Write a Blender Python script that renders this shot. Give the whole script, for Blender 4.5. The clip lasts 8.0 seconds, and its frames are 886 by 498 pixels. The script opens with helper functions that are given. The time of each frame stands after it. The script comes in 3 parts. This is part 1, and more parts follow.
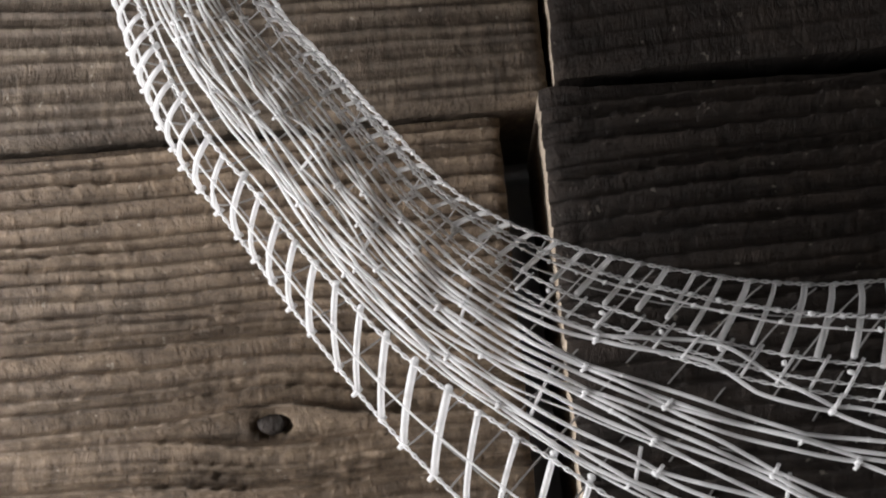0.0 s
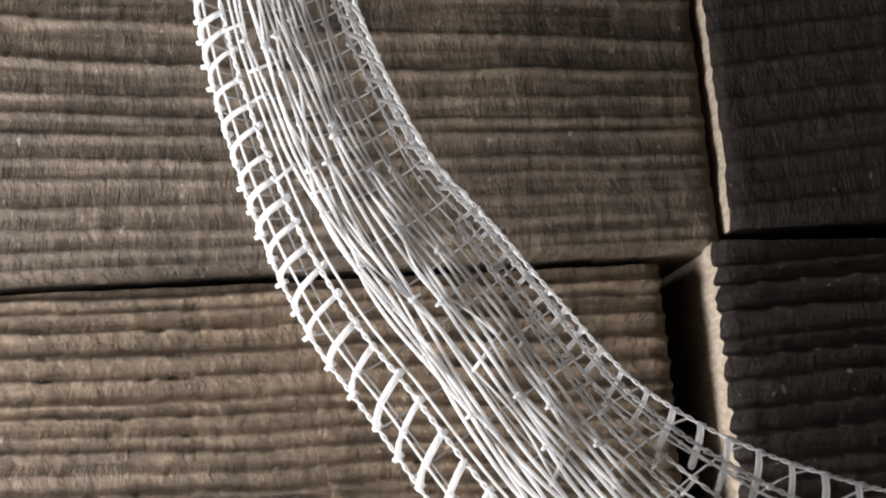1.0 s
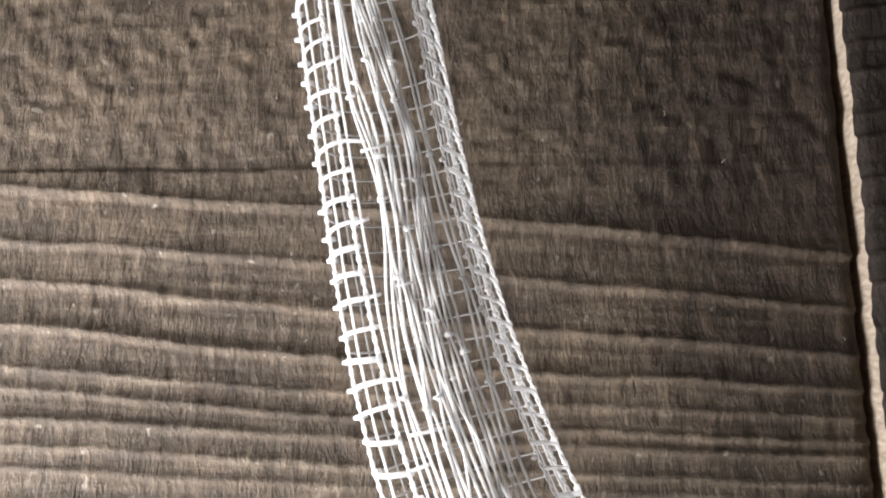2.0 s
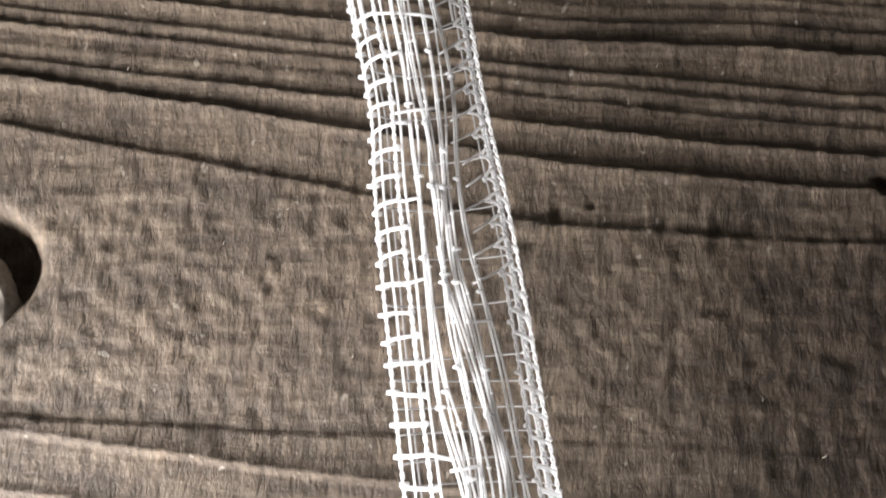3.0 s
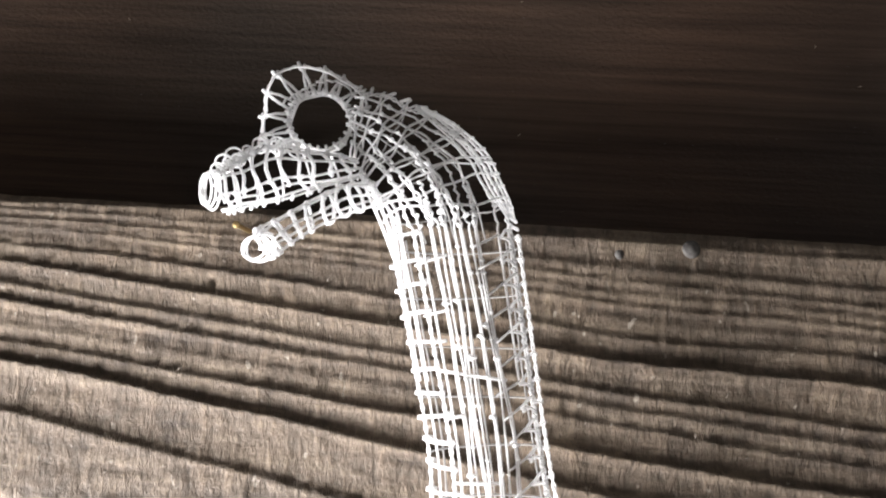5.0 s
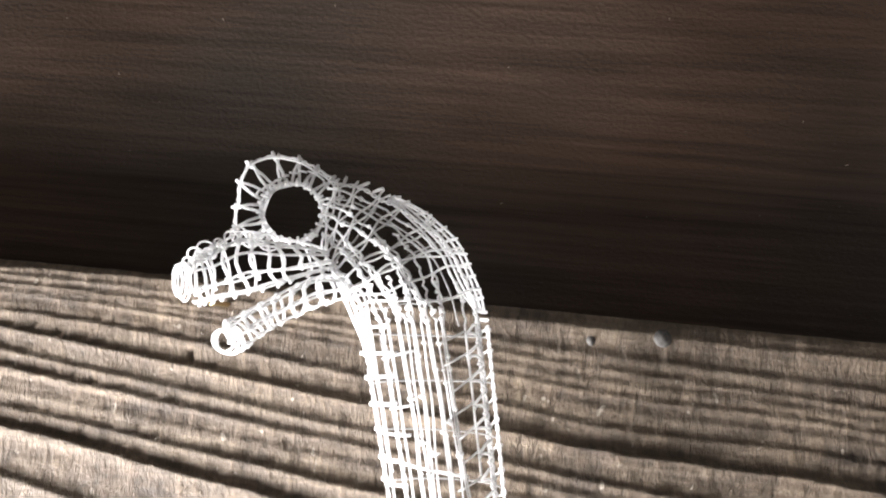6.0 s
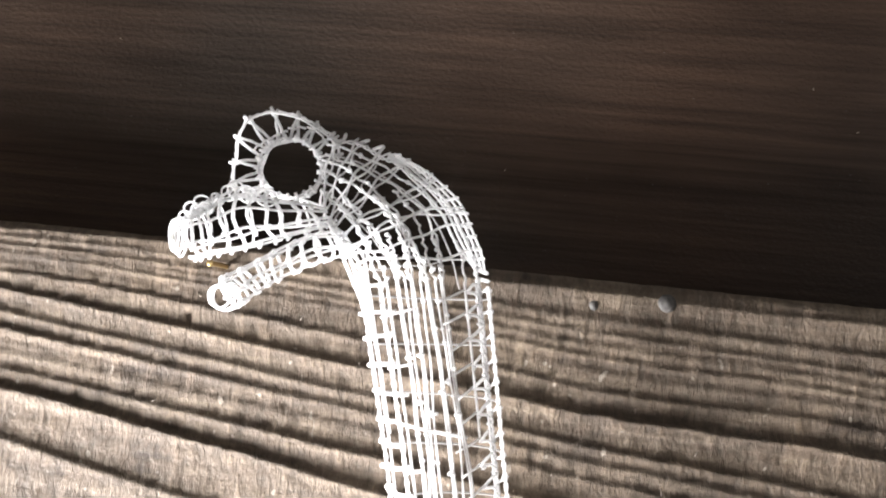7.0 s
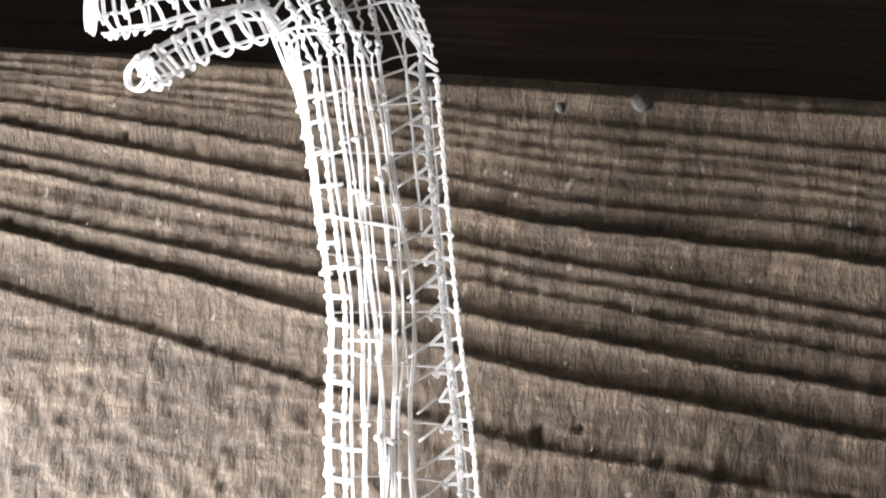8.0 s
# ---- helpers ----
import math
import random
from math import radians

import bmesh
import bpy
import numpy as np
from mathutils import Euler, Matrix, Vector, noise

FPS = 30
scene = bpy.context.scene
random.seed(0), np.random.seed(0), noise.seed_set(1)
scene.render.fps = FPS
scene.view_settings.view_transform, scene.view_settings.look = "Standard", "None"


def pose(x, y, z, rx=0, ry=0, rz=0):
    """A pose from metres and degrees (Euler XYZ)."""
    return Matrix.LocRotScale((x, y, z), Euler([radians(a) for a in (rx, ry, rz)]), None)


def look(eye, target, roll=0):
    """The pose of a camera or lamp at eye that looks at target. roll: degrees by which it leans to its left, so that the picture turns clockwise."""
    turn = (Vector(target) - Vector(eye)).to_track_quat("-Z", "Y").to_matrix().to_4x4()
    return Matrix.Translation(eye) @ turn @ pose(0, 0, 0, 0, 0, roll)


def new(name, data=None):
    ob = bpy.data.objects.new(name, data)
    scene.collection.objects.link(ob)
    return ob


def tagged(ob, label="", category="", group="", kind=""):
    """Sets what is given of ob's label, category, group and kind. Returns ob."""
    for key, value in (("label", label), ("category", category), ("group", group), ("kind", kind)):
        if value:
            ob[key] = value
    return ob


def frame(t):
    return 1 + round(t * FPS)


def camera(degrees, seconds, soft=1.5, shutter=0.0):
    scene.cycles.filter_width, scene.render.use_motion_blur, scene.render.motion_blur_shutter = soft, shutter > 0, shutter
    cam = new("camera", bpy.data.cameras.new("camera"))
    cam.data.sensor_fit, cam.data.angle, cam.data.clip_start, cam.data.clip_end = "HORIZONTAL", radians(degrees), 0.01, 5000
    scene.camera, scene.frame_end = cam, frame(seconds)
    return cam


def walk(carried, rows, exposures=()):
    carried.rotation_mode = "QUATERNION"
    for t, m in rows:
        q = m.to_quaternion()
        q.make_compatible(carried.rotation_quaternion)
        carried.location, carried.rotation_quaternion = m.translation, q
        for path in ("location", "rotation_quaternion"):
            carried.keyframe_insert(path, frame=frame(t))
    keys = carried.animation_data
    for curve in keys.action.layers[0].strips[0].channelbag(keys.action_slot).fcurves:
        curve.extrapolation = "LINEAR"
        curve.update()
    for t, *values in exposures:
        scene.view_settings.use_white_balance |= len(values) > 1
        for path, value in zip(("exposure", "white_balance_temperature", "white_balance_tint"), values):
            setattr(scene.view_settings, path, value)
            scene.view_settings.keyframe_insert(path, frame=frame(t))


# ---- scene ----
cam = camera(60.0, 8.0, soft=2.0)
PATH = [
    (0, (0.01842, -0.19710, 1.53753), (-0.0456, 1.7459, 2.0065), -4.31),
    (0.5, (-0.00118, -0.18980, 1.55951), (-0.0412, 1.7572, 2.0155), -3.23),
    (1, (-0.02018, -0.17945, 1.58991), (-0.0362, 1.7766, 2.0059), -2.70),
    (1.2, (-0.02435, -0.17953, 1.60300), (-0.0403, 1.7775, 2.0190), -2.33),
    (2.3, (-0.05474, -0.18929, 1.69173), (-0.1557, 1.7777, 2.0397), 0.60),
    (2.5, (-0.05848, -0.19000, 1.70355), (-0.1645, 1.7750, 2.0596), 1.23),
    (3, (-0.06465, -0.19046, 1.73605), (-0.1817, 1.7725, 2.1010), 2.39),
    (3.5, (-0.07161, -0.18919, 1.76276), (-0.2106, 1.7708, 2.1348), 3.44),
    (4, (-0.07876, -0.19011, 1.78675), (-0.2138, 1.7669, 2.1748), 4.10),
    (4.5, (-0.08247, -0.19941, 1.80828), (-0.2165, 1.7586, 2.1893), 4.09),
    (5, (-0.07997, -0.19954, 1.82686), (-0.2350, 1.7775, 2.0919), 4.10),
    (5.2, (-0.07079, -0.20436, 1.83902), (-0.2258, 1.7796, 2.0360), 4.09),
    (6.5, (-0.07009, -0.20176, 1.85621), (-0.2871, 1.7772, 2.0502), 6.36),
    (7, (-0.06768, -0.19938, 1.84637), (-0.2897, 1.7796, 2.0364), 6.24),
    (7.5, (-0.05920, -0.19589, 1.82764), (-0.3092, 1.7791, 2.0256), 6.21),
    (8, (-0.04539, -0.17477, 1.80772), (-0.3624, 1.7942, 1.9467), 6.24),
]
EXPOSURES = [(0, -1.0), (1.2, -0.6), (2.5, 0.12), (4.5, 0.75), (5.2, 1.15), (6.5, 1.6), (7.5, 1.25), (8, 0.86)]
walk(cam, [(t, look(eye, target, roll)) for t, eye, target, roll in PATH], EXPOSURES)

# ---- world and light ----
world = bpy.data.worlds.new("sky")
scene.world = world
world.use_nodes = True
sky = world.node_tree.nodes.new("ShaderNodeTexSky")
sky.sky_type, sky.sun_disc = "NISHITA", False
sky.sun_elevation, sky.sun_rotation = radians(35), radians(250)
world.node_tree.links.new(sky.outputs["Color"], world.node_tree.nodes["Background"].inputs["Color"])
world.node_tree.nodes["Background"].inputs["Strength"].default_value = 0.1

# the window beside the panelled wall: y and z of its opening, x of its wall
LEFT_WALL, WIN_Y, WIN_Z = -0.43, (-0.215, -0.045), (1.31, 1.65)
lamp = bpy.data.lights.new("window_daylight", "AREA")
lamp.shape, lamp.size, lamp.size_y = "RECTANGLE", WIN_Y[1] - WIN_Y[0], WIN_Z[1] - WIN_Z[0]
lamp.energy, lamp.color = 12.8, (1.0, 0.982, 1.0)
daylight = new("window_daylight", lamp)
daylight.matrix_world = look((LEFT_WALL - 0.01, sum(WIN_Y) / 2, sum(WIN_Z) / 2), (1.0, sum(WIN_Y) / 2, sum(WIN_Z) / 2))

# ---- plan ----
# The wall is drawn on a grid of 5 cm: x to the right, d out of the wall towards the room, z up.
CELL, BASE = 0.05, 1.56


def at(x, d, z):
    return Vector((CELL * x, -CELL * d, BASE + CELL * z))


# ---- materials ----
def material(name, rough=0.6, metal=0.0):
    m = bpy.data.materials.new(name)
    m.use_nodes = True
    b = m.node_tree.nodes["Principled BSDF"]
    b.inputs["Roughness"].default_value, b.inputs["Metallic"].default_value = rough, metal
    return m, m.node_tree.nodes, m.node_tree.links, b


def noise_at(n, l, scale, size, detail=4.0, rough=0.6, distort=0.0, shift=None):
    """Noise in metres, stretched by scale."""
    co, mp, tx = n.new("ShaderNodeTexCoord"), n.new("ShaderNodeMapping"), n.new("ShaderNodeTexNoise")
    mp.inputs["Scale"].default_value = scale
    tx.inputs["Scale"].default_value, tx.inputs["Detail"].default_value = size, detail
    tx.inputs["Roughness"].default_value, tx.inputs["Distortion"].default_value = rough, distort
    l.new(co.outputs["Object"], mp.inputs["Vector"])
    if shift:
        l.new(shift, mp.inputs["Location"])
    l.new(mp.outputs["Vector"], tx.inputs["Vector"])
    return tx.outputs["Fac"]


def ramp(n, l, fac, *stops):
    r = n.new("ShaderNodeValToRGB")
    while len(r.color_ramp.elements) < len(stops):
        r.color_ramp.elements.new(0.5)
    for e, (p, c) in zip(r.color_ramp.elements, stops):
        e.position, e.color = p, (*c, 1)
    l.new(fac, r.inputs["Fac"])
    return r.outputs["Color"]


def blend(n, l, kind, fac, a, b):
    m = n.new("ShaderNodeMix")
    m.data_type, m.blend_type = "RGBA", kind
    if isinstance(fac, float):
        m.inputs[0].default_value = fac
    else:
        l.new(fac, m.inputs[0])
    l.new(a, m.inputs[6]), l.new(b, m.inputs[7])
    return m.outputs[2]


def bump(n, l, height, strength, depth, before=None):
    b = n.new("ShaderNodeBump")
    b.inputs["Strength"].default_value, b.inputs["Distance"].default_value = strength, depth
    l.new(height, b.inputs["Height"])
    if before:
        l.new(before, b.inputs["Normal"])
    return b.outputs["Normal"]


def weathered_wood(name, dark, mid, light, rough=0.75, stain_and_shade=None):
    m, n, l, b = material(name, rough)
    streak = noise_at(n, l, (34, 60, 260), 1.0, 5, 0.55, 0.4)
    stain = noise_at(n, l, (26, 30, 60), 1.0, 4, 0.6, 0.6)
    clump = noise_at(n, l, (290, 200, 95), 1.0, 5, 0.7, 0.3)
    fibre = noise_at(n, l, (720, 500, 300), 1.0, 5, 0.75, 0.6)
    speck = noise_at(n, l, (420, 420, 300), 1.0, 1, 0.4)
    col = ramp(n, l, streak, (0.15, dark), (0.5, mid), (0.88, light))
    col = blend(n, l, "MULTIPLY", 0.55, col, ramp(n, l, stain, (0.3, (0.5, 0.46, 0.43)), (0.7, (1.3, 1.22, 1.1))))
    col = blend(n, l, "MULTIPLY", 0.85, col, ramp(n, l, clump, (0.28, (0.45, 0.43, 0.41)), (0.55, (1.0, 1.0, 1.0)), (0.75, (1.5, 1.45, 1.4))))
    col = blend(n, l, "MULTIPLY", 0.6, col, ramp(n, l, fibre, (0.3, (0.5, 0.48, 0.46)), (0.7, (1.45, 1.42, 1.38))))
    col = blend(n, l, "MIX", ramp(n, l, speck, (0.74, (0, 0, 0)), (0.79, (0.55, 0.55, 0.55))), col, ramp(n, l, stain, (0.0, light), (1.0, (0.5, 0.45, 0.38))))
    if stain_and_shade:       # an old purplish stain, widened to paint in the light's fall-off to the right: x, z and half widths on the grid
        co, mp, far, rag = n.new("ShaderNodeTexCoord"), n.new("ShaderNodeMapping"), n.new("ShaderNodeVectorMath"), n.new("ShaderNodeMath")
        (x, z, rx, rz), far.operation, rag.operation = stain_and_shade, "LENGTH", "MULTIPLY_ADD"
        mp.inputs["Scale"].default_value = (1 / (CELL * rx), 0, 1 / (CELL * rz))
        mp.inputs["Location"].default_value = (-x / rx, 0, -(BASE / CELL + z) / rz)
        l.new(co.outputs["Object"], mp.inputs["Vector"]), l.new(mp.outputs["Vector"], far.inputs[0])
        l.new(clump, rag.inputs[0]), l.new(far.outputs["Value"], rag.inputs[2])
        rag.inputs[1].default_value = 0.6
        col = blend(n, l, "MULTIPLY", 1.0, col, ramp(n, l, rag.outputs[0], (0.3, (0.33, 0.275, 0.255)), (1.0, (1.0, 1.0, 1.0))))
    l.new(col, b.inputs["Base Color"])
    nor = bump(n, l, fibre, 0.8, 0.0008)
    nor = bump(n, l, clump, 0.7, 0.0016, nor)
    nor = bump(n, l, streak, 0.3, 0.001, nor)
    l.new(nor, b.inputs["Normal"])
    b.inputs["Specular IOR Level"].default_value = 0.35
    return m


# the stain's broad reach darkens the plank's right part in place of fading light
WOOD = weathered_wood("weathered_wood", (0.056, 0.0422, 0.0315), (0.124, 0.0978, 0.0735), (0.238, 0.198, 0.153), stain_and_shade=(1.0, 3.7, 2.2, 2.7))
WOOD_GOLD = weathered_wood("golden_weathered_wood", (0.078, 0.056, 0.039), (0.17, 0.128, 0.090), (0.31, 0.245, 0.178))
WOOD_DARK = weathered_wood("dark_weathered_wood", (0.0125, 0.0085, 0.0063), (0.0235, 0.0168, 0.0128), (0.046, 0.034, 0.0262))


def end_grain():
    m, n, l, b = material("pale_end_grain", 0.85)
    a = noise_at(n, l, (300, 300, 900), 1.0, 4, 0.6)
    l.new(ramp(n, l, a, (0.3, (0.22, 0.17, 0.125)), (0.7, (0.42, 0.35, 0.27))), b.inputs["Base Color"])
    l.new(bump(n, l, a, 0.5, 0.0006), b.inputs["Normal"])
    return m


END = end_grain()


def varnished_beam():
    m, n, l, b = material("dark_stained_beam", 0.5)
    grain = noise_at(n, l, (14, 60, 500), 1.0, 6, 0.6)
    blotch = noise_at(n, l, (9, 12, 22), 1.0, 4, 0.6, 0.5)
    dust = noise_at(n, l, (520, 700, 900), 1.0, 3, 0.6)
    red = noise_at(n, l, (5, 5, 7), 1.0, 2, 0.5)
    col = ramp(n, l, grain, (0.3, (0.024, 0.0175, 0.0133)), (0.7, (0.058, 0.042, 0.0315)))
    col = blend(n, l, "MULTIPLY", 0.7, col, ramp(n, l, blotch, (0.32, (0.6, 0.6, 0.6)), (0.7, (1.3, 1.25, 1.2))))
    col = blend(n, l, "MULTIPLY", 0.6, col, ramp(n, l, red, (0.4, (0.9, 0.95, 1.0)), (0.65, (1.3, 0.95, 0.75))))
    col = blend(n, l, "MIX", ramp(n, l, dust, (0.69, (0, 0, 0)), (0.78, (0.4, 0.4, 0.4))), col, ramp(n, l, dust, (0.0, (0.16, 0.15, 0.135)), (1.0, (0.25, 0.235, 0.21))))
    l.new(col, b.inputs["Base Color"])
    b.inputs["Specular IOR Level"].default_value = 0.2
    l.new(ramp(n, l, blotch, (0.3, (0.42, 0.42, 0.42)), (0.7, (0.62, 0.62, 0.62))), b.inputs["Roughness"])
    nor = bump(n, l, grain, 0.3, 0.0004)
    l.new(bump(n, l, dust, 0.6, 0.0006, nor), b.inputs["Normal"])
    return m


BEAM = varnished_beam()


def wire_white(name, low, high, rough):
    m, n, l, b = material(name, rough)
    a = noise_at(n, l, (900, 900, 900), 1.0, 2, 0.5)
    col = ramp(n, l, a, (0.3, low), (0.7, high))
    l.new(col, b.inputs["Base Color"])
    nor = bump(n, l, a, 0.3, 0.0002)
    l.new(nor, b.inputs["Normal"])
    glow, mix = n.new("ShaderNodeBsdfTranslucent"), n.new("ShaderNodeMixShader")
    l.new(col, glow.inputs["Color"])
    mix.inputs[0].default_value = 0.65
    l.new(b.outputs[0], mix.inputs[1]), l.new(glow.outputs[0], mix.inputs[2])
    clear, thin = n.new("ShaderNodeBsdfTransparent"), n.new("ShaderNodeMixShader")
    thin.inputs[0].default_value = 0.2
    l.new(mix.outputs[0], thin.inputs[1]), l.new(clear.outputs[0], thin.inputs[2])
    l.new(thin.outputs[0], n["Material Output"].inputs["Surface"])
    return m


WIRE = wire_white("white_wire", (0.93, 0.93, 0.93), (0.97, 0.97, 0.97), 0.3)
# greyed copy of the white wire: the far side's shade put into its colour
WIRE_SHADED = wire_white("shaded_wire", (0.38, 0.37, 0.36), (0.5, 0.49, 0.48), 0.6)


def plain(name, low, high, rough, metal=0.0, size=400.0):
    m, n, l, b = material(name, rough, metal)
    a = noise_at(n, l, (1, 1, 1), size, 4, 0.6)
    l.new(ramp(n, l, a, (0.3, low), (0.7, high)), b.inputs["Base Color"])
    l.new(bump(n, l, a, 0.3, 0.2 / size), b.inputs["Normal"])
    return m


IRON = plain("grey_iron", (0.05, 0.046, 0.043), (0.11, 0.102, 0.095), 0.7, 0.2, 900.0)
BRASS = plain("brass", (0.35, 0.24, 0.10), (0.6, 0.44, 0.2), 0.35, 0.9, 900.0)
KNOT = plain("grey_knot_wood", (0.20, 0.165, 0.13), (0.42, 0.37, 0.31), 0.85, 0.0, 350.0)
PLASTER = plain("pale_plaster", (0.42, 0.415, 0.405), (0.50, 0.495, 0.485), 0.9, 0.0, 30.0)
BOARDS = plain("grey_floor_paint", (0.20, 0.19, 0.18), (0.26, 0.25, 0.24), 0.7, 0.0, 20.0)


# ---- mesh helpers ----
def mesh_of(name, verts, faces, mats, smooth=True, index=None):
    me = bpy.data.meshes.new(name)
    me.from_pydata([tuple(v) for v in verts], [], faces)
    for m in mats:
        me.materials.append(m)
    me.polygons.foreach_set("use_smooth", [smooth] * len(me.polygons))
    if index is not None:
        me.polygons.foreach_set("material_index", index)
    me.update()
    return new(name, me)


def part(name, bm, mat, parent, label=""):
    me = bpy.data.meshes.new(name)
    bm.to_mesh(me), bm.free()
    me.materials.append(mat)
    ob = new(name, me)
    ob.parent = parent
    if label:
        ob["label"] = label
    return ob


def box(bm, low, high, bevel=0.0):
    r = bmesh.ops.create_cube(bm, size=1.0)
    c, s = (Vector(low) + Vector(high)) / 2, Vector(high) - Vector(low)
    for v in r["verts"]:
        v.co = Vector((v.co.x * s.x, v.co.y * s.y, v.co.z * s.z)) + c
    if bevel:
        bmesh.ops.bevel(bm, geom=list({e for v in r["verts"] for e in v.link_edges}), offset=bevel, segments=2, affect="EDGES")


def lattice(seed, n=64):
    return np.random.RandomState(seed).rand(n, n)


def value_noise(x, z, seed):
    """Smooth noise between 0 and 1 over arrays."""
    g = lattice(seed)
    xi, zi = np.floor(x).astype(int), np.floor(z).astype(int)
    u, v = x - xi, z - zi
    u, v = u * u * (3 - 2 * u), v * v * (3 - 2 * v)
    n = len(g)
    a, b = g[xi % n, zi % n], g[(xi + 1) % n, zi % n]
    c, d = g[xi % n, (zi + 1) % n], g[(xi + 1) % n, (zi + 1) % n]
    return (a * (1 - u) + b * u) * (1 - v) + (c * (1 - u) + d * u) * v


def fbm(x, z, seed, octaves=4):
    total, amp = 0, 0.5
    for k in range(octaves):
        total = total + amp * value_noise(x * 2 ** k, z * 2 ** k, seed + k)
        amp /= 2
    return total


# ---- the panelled wall ----
# Growth rings of the long plank: heights of each ring's crest at four places along it.
RING_X = (-4.2, -2.6, -1.0, 0.8)
RINGS_UPPER = (
    (6.20, 6.20, 6.20, 6.20), (5.99, 6.00, 5.96, 5.94), (5.955, 5.92, 5.83, 5.76), (5.90, 5.86, 5.77, 5.67), (5.88, 5.815, 5.71, 5.615), (5.86, 5.77, 5.65, 5.56),
    (5.81, 5.71, 5.58, 5.50), (5.76, 5.65, 5.49, 5.41), (5.66, 5.50, 5.37, 5.29), (5.53, 5.36, 5.19, 5.06), (5.45, 5.28, 5.12, 4.99), (5.32, 5.18, 5.03, 4.89),
    (5.23, 5.06, 4.88, 4.75), (5.14, 4.92, 4.69, 4.58), (4.87, 4.61, 4.37, 4.31),
)
RINGS_LOWER = (
    (3.28, 3.15, 3.02, 2.82), (2.98, 2.89, 2.74, 2.57), (2.81, 2.68, 2.50, 2.35), (2.58, 2.45, 2.28, 2.19),
    (2.36, 2.26, 2.14, 2.05), (2.29, 2.16, 2.02, 1.94), (2.12, 2.04, 1.95, 1.88), (2.01, 1.91, 1.82, 1.75), (1.91, 1.81, 1.74, 1.69),
    (1.72, 1.65, 1.62, 1.57), (1.58, 1.54, 1.49, 1.48), (1.45, 1.43, 1.41, 1.40), (1.345, 1.345, 1.34, 1.34), (1.20, 1.20, 1.20, 1.20),
)


def crests_long(x):
    rows = np.array(RINGS_UPPER + RINGS_LOWER)
    j = np.clip(np.searchsorted(RING_X, x) - 1, 0, 2)
    x0, x1 = np.array(RING_X)[j], np.array(RING_X)[j + 1]
    u = np.clip((x - x0) / (x1 - x0), -0.6, 1.2)
    return rows[:, j] * (1 - u) + rows[:, j + 1] * u


def crests_even(low, high, gap, tilt, seed, around=None):
    """Crest heights of a plank with narrow rings of uneven width that rise by tilt along x, and bend round a knot."""
    rnd = random.Random(seed)
    zs, z = [], high + 0.6
    while z > low - 0.8:
        zs.append(z)
        z -= gap * rnd.uniform(0.6, 1.45)

    def lines(x):
        out = np.array(zs)[:, None] + tilt * x[None, :] + 0.05 * (fbm(x * 0.5 + 7, x * 0 + 3.3, seed, 3)[None, :] - 0.45)
        if around:
            kx, kz, reach, push = around
            dz = out - kz
            out = out + np.sign(dz) * push * np.exp(-((x[None, :] - kx) / reach) ** 2) * np.exp(-np.abs(dz) / 0.45)
        return out
    return lines


